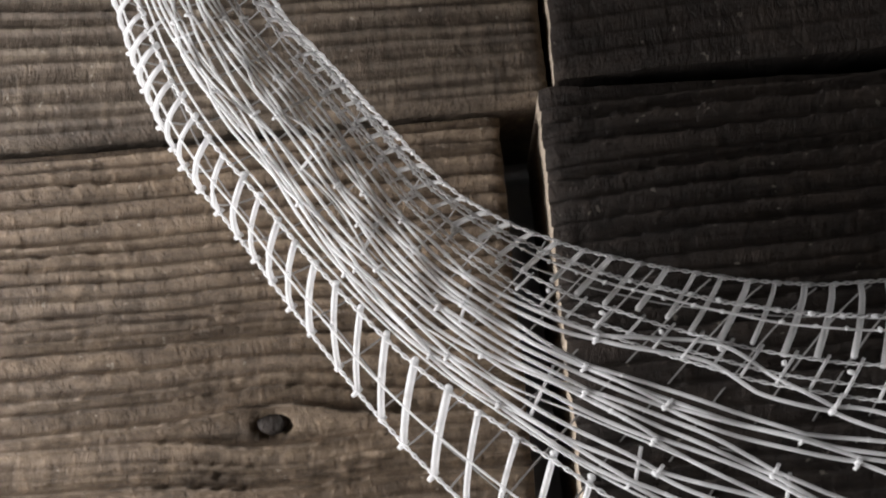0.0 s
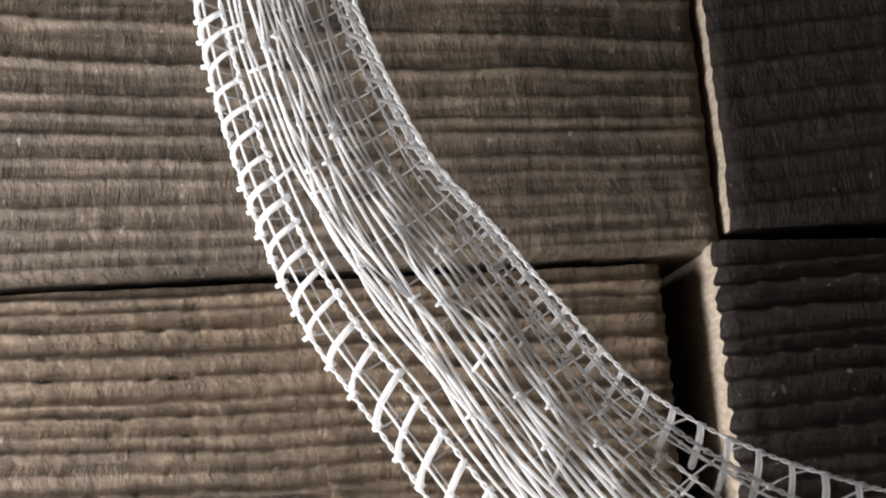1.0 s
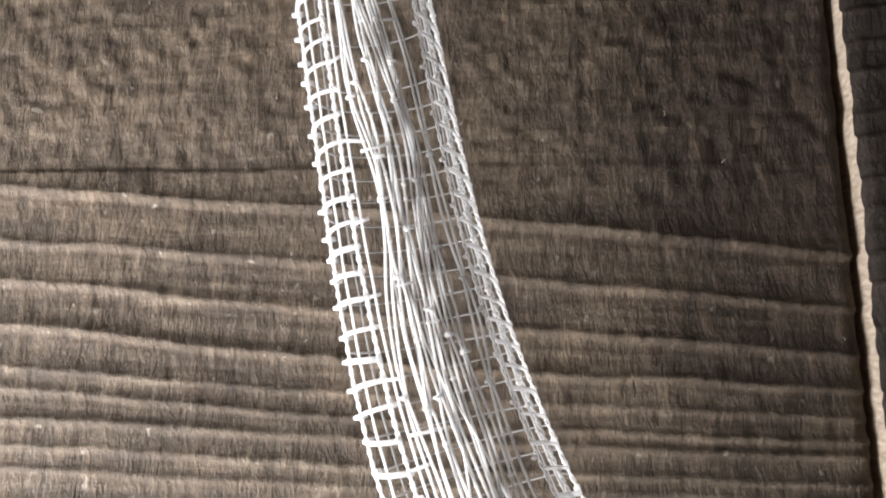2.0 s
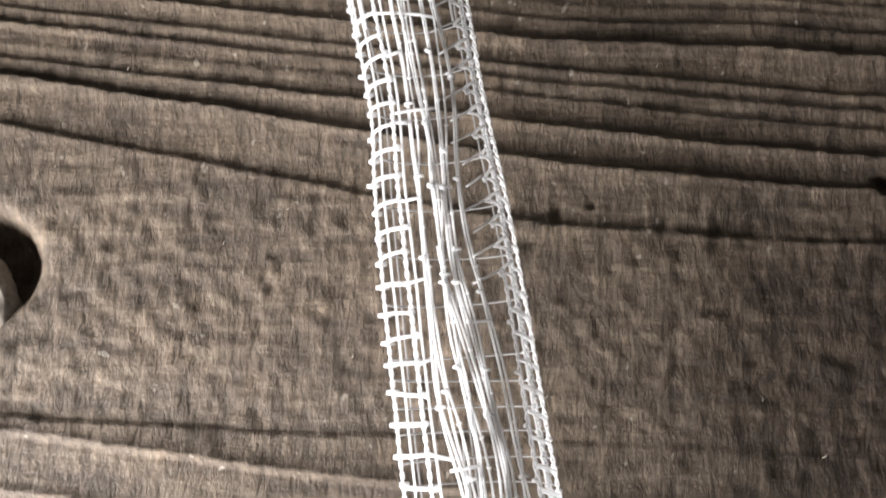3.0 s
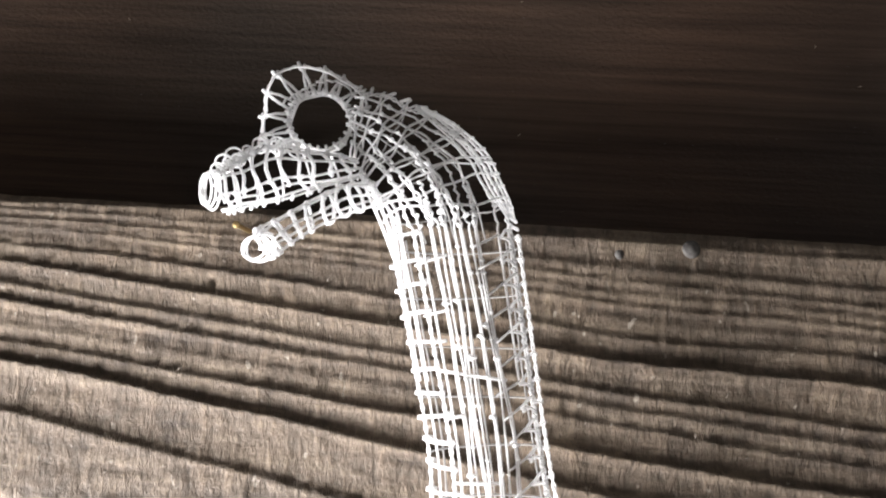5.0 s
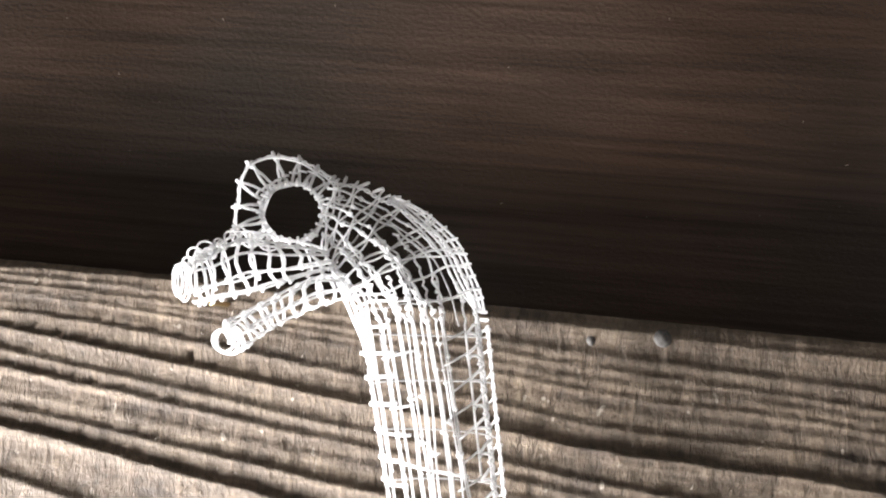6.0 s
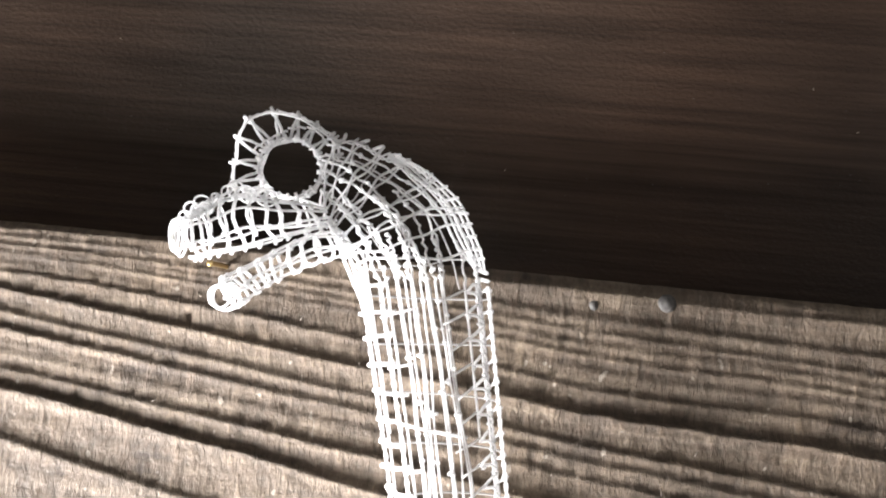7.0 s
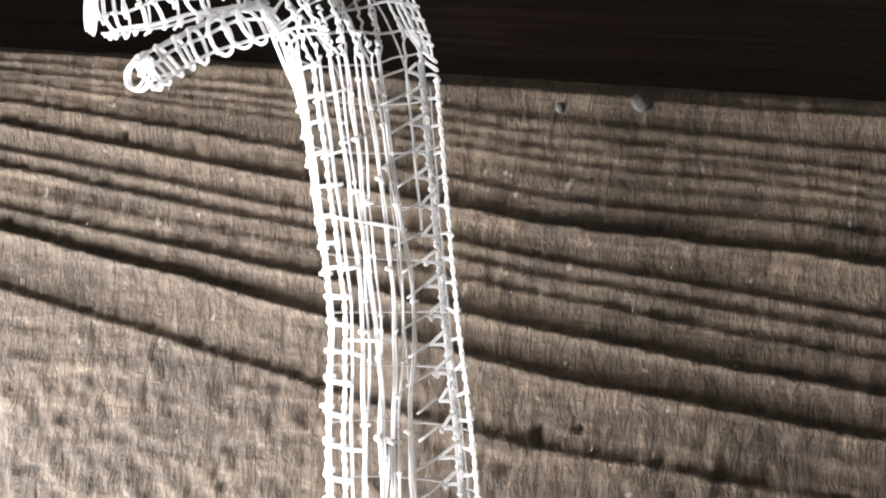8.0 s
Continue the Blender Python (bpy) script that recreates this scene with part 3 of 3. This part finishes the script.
def rung(s, a0, a1, r, slant=0.0, bow=0.0, n=None, taut=0.0):
    n = n or max(3, int(abs(a1 - a0) / 9))
    pts = []
    for i in range(n + 1):
        t = i / n
        p = skin(min(max(s + slant * (t - 0.5), 0), TOTAL), a0 + (a1 - a0) * t)
        p.y += bow * math.sin(math.pi * t)
        pts.append(p)
    pts = [p.lerp(pts[0].lerp(pts[-1], i / n), taut) for i, p in enumerate(pts)]
    net.wire(pts, r)
    return pts[0], pts[-1]


def along(line):
    """Steps of equal length along one edge, as a function from its length to s."""
    edge = [0.0]
    for a, b in zip(line, line[1:]):
        edge.append(edge[-1] + (b - a).length)
    return edge[-1], lambda q: float(np.interp(q, edge, LENGTH))


# throat: a ladder of flat rungs, looped round the outer cord
end, s_at = along(THROAT)
q, k = 0.03, 0
while q < end - 0.05:
    s = s_at(q)
    big = ramp_up(s, 4.6, 6.2)
    lean = -0.22 * big + rnd.uniform(-0.025, 0.025)
    r = (0.0125 + 0.0045 * ramp_up(s, 2.0, 3.5) + 0.003 * big) * rnd.uniform(0.75, 1.15)
    a, b = rung(s, 0, 56 + rnd.uniform(-2, 3), r, lean, 0.008, taut=0.75 * big)
    t = (skin(s, 0) - skin(s, 180)).normalized()
    a = skin(max(s - lean / 2, 0), 0)
    net.wire([a - t * 0.025, a + t * 0.012, a + t * 0.032 * rnd.uniform(0.5, 1.2)], (0.014, 0.0185, 0.012), sides=6)
    net.bead(b, 0.0165)
    if k % 2 == 0:
        net.bead(skin(s, 36), 0.0125)
    if s < 4.5 and k % 3 == 1:
        rung(s, 54, 66 + rnd.uniform(0, 10), 0.0105, rnd.uniform(-0.03, 0.03))
    if s < 0.55 and k % 2:
        rung(s, 50, 80 + rnd.uniform(-6, 10), 0.008, rnd.uniform(-0.06, 0.06))
    q += (0.119 + 0.05 * big) * rnd.uniform(0.88, 1.12)
    k += 1

# nape: under the head forked stitches, then short slanting rungs, then a wide open ladder
end, s_at = along(NAPE)
q, k = 0.02, 0
while q < end - 0.05:
    s = s_at(q)
    fork, wide = 1 - ramp_up(s, 1.5, 2.2), ramp_up(s, 4.7, 6.0)
    if fork > 0.3:
        tip = skin(s + 0.02, 132 + rnd.uniform(-3, 3))
        for ds in (-0.042, 0.042):
            net.wire([skin(max(s + ds, 0), 153), skin(max(s + ds * 0.5, 0), 143), tip], 0.0095)
        rung(s + 0.04, 110 + rnd.uniform(-4, 5), 132, 0.007, -0.06)
        rung(s, 150, 180, 0.0085, rnd.uniform(-0.05, 0.05), 0.004)
    else:
        lean = -0.06 + 0.04 * wide
        rung(s, 138 + rnd.uniform(-2, 2), 181, (0.0125 + 0.003 * wide) * rnd.uniform(0.8, 1.15), -lean if wide < 0.05 else lean, 0.006, taut=0.8 * wide)
        if wide > 0.2:
            rung(s + 0.05, 128, 138, 0.0085)
    net.bead(skin(s, 180), 0.015)
    net.bead(skin(s + 0.02, 151), 0.014), net.bead(skin(s + 0.06, 147), 0.0115)
    if k % 2:
        net.bead(skin(s + 0.03, 134), 0.0125)
    q += (0.108 + 0.012 * wide) * rnd.uniform(0.9, 1.1)
    k += 1
for angle in (128, 131):        # inner cords of the nape's ladder, where it opens
    net.twist(neck_line(angle, 4, 70, 4.9, TOTAL), 0.0075)

# hoops of the far side, in wire greyed to paint in their shade, and tie rows across the middle
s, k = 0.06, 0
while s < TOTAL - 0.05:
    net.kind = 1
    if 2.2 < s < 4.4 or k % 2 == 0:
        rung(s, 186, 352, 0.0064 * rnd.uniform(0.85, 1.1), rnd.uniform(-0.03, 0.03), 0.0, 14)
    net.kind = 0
    if 0.5 < s < 1.5 and k % 4 == 1:
        rung(s, 57, 104 + rnd.uniform(-8, 22), 0.009, rnd.uniform(-0.05, 0.05))
    if 1.5 < s < 5.3 and k % 5 == 2:
        c = rnd.uniform(62, 100)
        rung(s, c, c + rnd.uniform(9, 26), 0.0095, rnd.uniform(-0.03, 0.03))
    if s > 5.3 and k % 4 == 0:
        c = rnd.uniform(62, 92)
        rung(s, c, c + rnd.uniform(16, 34), 0.0095, -0.08)
    s += 0.122 * rnd.uniform(0.92, 1.08)
    k += 1


# head: the neck's wires bend forward over the nape into the skull
def waved(f, n, r, amp=0.01, seed=0):
    net.wire([f(i / n) + Vector((amp * math.sin(15 * i / n + seed), amp * math.sin(12 * i / n + 2 * seed), amp * math.cos(18 * i / n + seed))) for i in range(n + 1)], r)


for f, reach in ((0.04, 1.0), (0.11, 0.7), (0.27, 0.75), (0.84, 1.0)):
    net.wire(over_nape(f, 0.009, int(f * 90), reach) + neck_line(turn_of(f), 3, int(f * 90), 0.0, 0.7), 0.0072)
for j, u in enumerate((0.20, 0.32, 0.44, 0.57, 0.70, 0.80, 0.89, 0.97)):
    wave = lambda t, d=0.0: skull(min(1, max(0, u + d + 0.035 * math.sin(7 * t + 2.1 * j) * (1 - u))), t, 1)
    waved(wave, 18, 0.0076, 0.006, j + 9)
    if u > 0.4:
        waved(lambda t: wave(t, -0.022), 18, 0.0062, 0.007, j + 5)
# back of the skull, in the same wire greyed for shade
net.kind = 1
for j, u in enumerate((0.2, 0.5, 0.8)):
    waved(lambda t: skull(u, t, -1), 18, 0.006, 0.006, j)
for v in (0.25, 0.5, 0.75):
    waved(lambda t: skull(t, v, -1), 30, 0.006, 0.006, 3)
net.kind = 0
for over in HEADWARD:
    for i in range(1, len(over), 3):
        if rnd.random() < 0.5:
            net.bead(over[i], rnd.uniform(0.010, 0.0155))
for j in range(5):      # a bundle of wires along the crown
    waved(lambda t: skull(0.08 + 0.68 * t, 0.93 + 0.017 * j - 0.10 * t * (1 - t) * (4 - j), 1), 18, 0.0075, 0.004, j)
for j in range(16):     # stitches that stick out along the crown
    p, q = skull(0.04 + 0.06 * j, 0.93, 1), skull(0.04 + 0.06 * j + rnd.uniform(-0.02, 0.02), 1.0, 1)
    net.wire([p, q, q + (q - p).normalized() * 0.018], (0.009, 0.012, 0.008))

# eye: a round opening with a ring of rungs
EYE = (-2.485, 6.36)


def eye_point(a, r, d):
    w = radians(a)
    x = EYE[0] + r * math.cos(w)
    return Vector((x, head_d(x) + d, EYE[1] + r * math.sin(w)))


def brow(a):
    """Outer edge of the eye's ring."""
    return float(np.interp(a % 360, (0, 41, 68, 100, 118, 138, 153, 175, 204, 235, 260, 300, 330, 360), (0.18, 0.245, 0.234, 0.262, 0.288, 0.30, 0.28, 0.25, 0.27, 0.22, 0.18, 0.16, 0.16, 0.18)))


for d, r in ((0.03, 0.0085), (0.0, 0.008), (-0.02, 0.007)):
    net.wire([eye_point(a, 0.137 + 0.004 * math.sin(a * 0.11 + 60 * d), d) for a in range(0, 360, 6)], r, True)
net.wire([eye_point(a, brow(a) + 0.004 * math.sin(a), 0.0) for a in range(20, 212, 4)], 0.008)
net.wire([eye_point(a, brow(a) - 0.014, 0.03) for a in range(20, 212, 5)], 0.0072)
for j, a in enumerate(range(8, 218, 11)):
    q = a + rnd.uniform(-2, 2)
    out, back = q + (7 if j % 2 else -7), q + (-2 if j % 2 else 2)
    net.wire([eye_point(back, 0.132, 0.02), eye_point(0.5 * (out + back), 0.5 * (0.137 + brow(q)), 0.024), eye_point(out, brow(out) + 0.012, 0)], rnd.uniform(0.008, 0.0105))
    if j % 2:
        tip = eye_point(out, brow(out), 0)
        away = (tip - eye_point(out, 0.1, 0)).normalized()
        net.wire([tip - away * 0.02, tip, tip + away * 0.024], (0.010, 0.0135, 0.009))
        net.bead(eye_point(back, 0.137, 0.03), 0.0145)
for a in range(40, 150, 12):      # a second row of stitches under the brow
    net.wire([eye_point(a + 8 * t, 0.185 + 0.025 * math.sin(a), 0.028) for t in (0, 0.5, 1, 1.5)], 0.0072)
for a in range(0, 360, 17):       # stitches round the opening
    p, q = eye_point(a, 0.122, 0.03), eye_point(a + rnd.uniform(-4, 4), 0.158, 0.02)
    net.wire([p, p.lerp(q, 0.5) + Vector((0, 0.012, 0)), q], 0.0095)


def muzzle(stations, wires, loops, r, sink):
    """A tapering tube of hoops and lengthwise wires. stations: lower x and z, upper x and z, half width."""
    lo = smooth_path([(a, 0, b) for a, b, c, d, w in stations], 6)
    hi = smooth_path([(c, 0, d) for a, b, c, d, w in stations], 6)
    wd = smooth_path([(w, 0, 0) for a, b, c, d, w in stations], 6)

    def point(t, a):
        k = min(max(t, 0), 1) * (len(lo) - 1)
        i = min(int(k), len(lo) - 2)
        u = k - i
        p, q, w = lo[i].lerp(lo[i + 1], u), hi[i].lerp(hi[i + 1], u), wd[i].lerp(wd[i + 1], u).x
        m = (p + q) / 2 + (q - p) / 2 * math.sin(radians(a))
        return Vector((m.x, head_d(m.x) - sink + w * math.cos(radians(a)), m.z))
    for a in wires:
        net.wire([point(i / 30, a + 4 * math.sin(i * 0.5 + a)) for i in range(31)], r * 0.8)
    for j in range(loops):
        t = (j + 0.3 + rnd.uniform(-0.15, 0.15)) / loops
        net.wire([point(t + 0.02 * math.sin(radians(a) + j), a) for a in range(0, 360, 15)], r * rnd.uniform(0.9, 1.2), True)
        for a in wires:
            if math.cos(radians(a)) > -0.4:
                net.bead(point(t + 0.02 * math.sin(radians(a) + j), a), r * 1.5)
    return point


def hoop(centre, across, up, r, turns):
    """An open end of several turns of wire."""
    c, u, v = Vector(centre), Vector(across), Vector(up)
    for j in range(turns):
        g, shift = 0.8 + 0.08 * j + rnd.uniform(-0.03, 0.03), Vector((0.018 * j, 0.004 * j, 0.004 * rnd.uniform(-1, 1)))
        net.wire([c + shift + g * (u * math.cos(a) + v * math.sin(a)) for a in (2 * math.pi * i / 28 for i in range(28))], r * rnd.uniform(0.85, 1.1), True)


snout = muzzle(((-2.255, 6.130, -2.305, 6.200, 0.070), (-2.385, 6.075, -2.445, 6.225, 0.100), (-2.515, 6.010, -2.585, 6.240, 0.115), (-2.635, 5.965, -2.705, 6.240, 0.115), (-2.745, 5.925, -2.805, 6.170, 0.110),
                (-2.815, 5.900, -2.875, 6.115, 0.100), (-2.865, 5.890, -2.915, 6.075, 0.085)), (92, 40, 32, 8, -30, -66, -78, 200), 0, 0.0100, 0.0)
for j in range(11):     # bars between the lips' edge and the bridge
    t = 0.08 + 0.083 * j + rnd.uniform(-0.012, 0.012)
    low = 0.3 if j % 3 == 1 else 0.0
    net.wire([snout(t + 0.014 * math.sin(q + j), 38 - q * 15 * (1 - low)) for q in range(9)], rnd.uniform(0.0095, 0.0125))
    net.bead(snout(t, 36), 0.018), net.bead(snout(t, -30), 0.014)
    p = snout(t, -78)
    net.wire([p + Vector((0, 0, 0.02)), p, p - Vector((0.004, 0, 0.02))], (0.011, 0.0145, 0.009))
    if j % 2:
        net.wire([snout(t, a) for a in range(36, 260, 16)], 0.0075)
for j in range(11):      # loose coils of wire along the bridge
    t = 0.30 + 0.06 * j + rnd.uniform(-0.02, 0.02)
    c, g = snout(t, 48 + rnd.uniform(-10, 14)), rnd.uniform(0.022, 0.048)
    tilt = rnd.uniform(-0.6, 0.6)
    net.wire([c + Vector((g * math.cos(radians(a)), g * 0.6 * math.sin(radians(a) + tilt), 0.8 * g * math.sin(radians(a)))) for a in range(0, 360, 20)], 0.0062, True)
    net.bead(snout(t, 60), 0.015)
hoop((-2.95, head_d(-2.9) + 0.02, 5.985), (0.066, 0.085, 0.012), (-0.018, 0.0, 0.088), 0.0066, 3)
jaw = muzzle(((-2.175, 5.990, -2.195, 6.090, 0.120), (-2.305, 5.940, -2.325, 6.070, 0.120), (-2.415, 5.875, -2.455, 5.995, 0.110), (-2.525, 5.800, -2.575, 5.910, 0.095), (-2.605, 5.720, -2.685, 5.835, 0.080),
              (-2.640, 5.690, -2.720, 5.810, 0.070)), (80, 30, -20, -80, 180), 9, 0.0105, -0.03)
hoop((-2.705, head_d(-2.7) + 0.06, 5.732), (0.080, 0.06, 0.030), (-0.035, 0.0, 0.056), 0.0066, 3)
hoop((-2.645, head_d(-2.65) + 0.09, 5.765), (0.05, 0.04, 0.02), (-0.02, 0.0, 0.045), 0.006, 1)
for j in range(4):      # the throat's wires gather at the corner of the mouth
    net.wire(smooth_path([(-2.27 + 0.015 * j, head_d(-2.27) + 0.08 - 0.02 * j, 6.12 - 0.02 * j), (-2.23 + 0.03 * j, 0.5 - 0.02 * j, 6.02), (-2.17 + 0.03 * j, 0.46 + 0.02 * j, 5.90), skin(0.12 + 0.05 * j, 4 + 9 * j)], 5), 0.0105)

sculpture = mesh_of("wire_sculpture", net.v, net.f, [WIRE, WIRE_SHADED], True, net.m)
tagged(sculpture, "openwork white wire long-necked creature hung against the planks", "sculpture")


# ---- lint caught on the wood ----
def lint():
    bits = Wires()
    r = random.Random(8)
    spots = [(-0.449, 5.223), (-0.60, 5.02), (-0.35, 4.93), (-1.137, 5.041), (-0.72, 4.40), (-2.5, 5.67), (-2.63, 4.22), (0.02, 3.55), (0.44, 2.604), (-1.75, 2.433), (0.3, 3.3)]
    spots += [(r.uniform(-4.2, 0.8), r.uniform(1.5, 5.9)) for _ in range(14)]
    for x, z in spots:
        a, n = r.uniform(0.6, 2.4), r.uniform(0.007, 0.017)
        dx, dz, bow = n * math.cos(a), n * math.sin(a), r.uniform(-0.3, 0.3)
        bits.wire([(x - dx, 0.035, z - dz), (x + bow * dz, 0.05, z - bow * dx), (x + dx, 0.04, z + dz)], 0.003, sides=4)
    for x, z in [(0.187, 7.301)] + [(r.uniform(-4.5, 0.6), r.uniform(6.4, 7.9)) for _ in range(9)]:
        a, n = r.uniform(0, 3.1), r.uniform(0.004, 0.010)
        bits.wire([(x - n * math.cos(a), -0.535, z - n * math.sin(a)), (x, -0.525, z), (x + n * math.cos(a), -0.535, z + n * math.sin(a))], 0.003, sides=4)
    return tagged(mesh_of("lint", bits.v, bits.f, [KNOT]), "tiny pale fibres of lint caught on the wood", "lint", kind="stuff")


lint()


# ---- the room round it ----
def room_box(name, boxes, mat, label, category):
    bm = bmesh.new()
    for low, high in boxes:
        box(bm, low, high)
    me = bpy.data.meshes.new(name)
    bm.to_mesh(me), bm.free()
    me.materials.append(mat)
    return tagged(new(name, me), label, category, kind="structure")


L, (Y0, Y1), (Z0, Z1) = LEFT_WALL, WIN_Y, WIN_Z
room_box("floor", [((L - 0.15, -1.9, -0.1), (1.55, 0.18, 0.0))], BOARDS, "plain grey painted floor", "floor")
room_box("ceiling", [((L - 0.15, -1.9, 2.5), (1.55, 0.18, 2.6))], PLASTER, "plain pale ceiling", "ceiling")
room_box("wall_south", [((L - 0.15, -1.9, 0.0), (1.55, -1.75, 2.5))], PLASTER, "plain pale plaster wall", "wall")
room_box("wall_east", [((1.4, -1.75, 0.0), (1.55, 0.18, 2.5))], PLASTER, "plain pale plaster wall", "wall")
room_box("wall_west", [((L - 0.15, -1.75, 0.0), (L, Y0, 2.5)), ((L - 0.15, Y1, 0.0), (L, 0.18, 2.5)),
                       ((L - 0.15, Y0, 0.0), (L, Y1, Z0)), ((L - 0.15, Y0, Z1), (L, Y1, 2.5))], PLASTER, "pale plaster wall with a window opening", "wall")
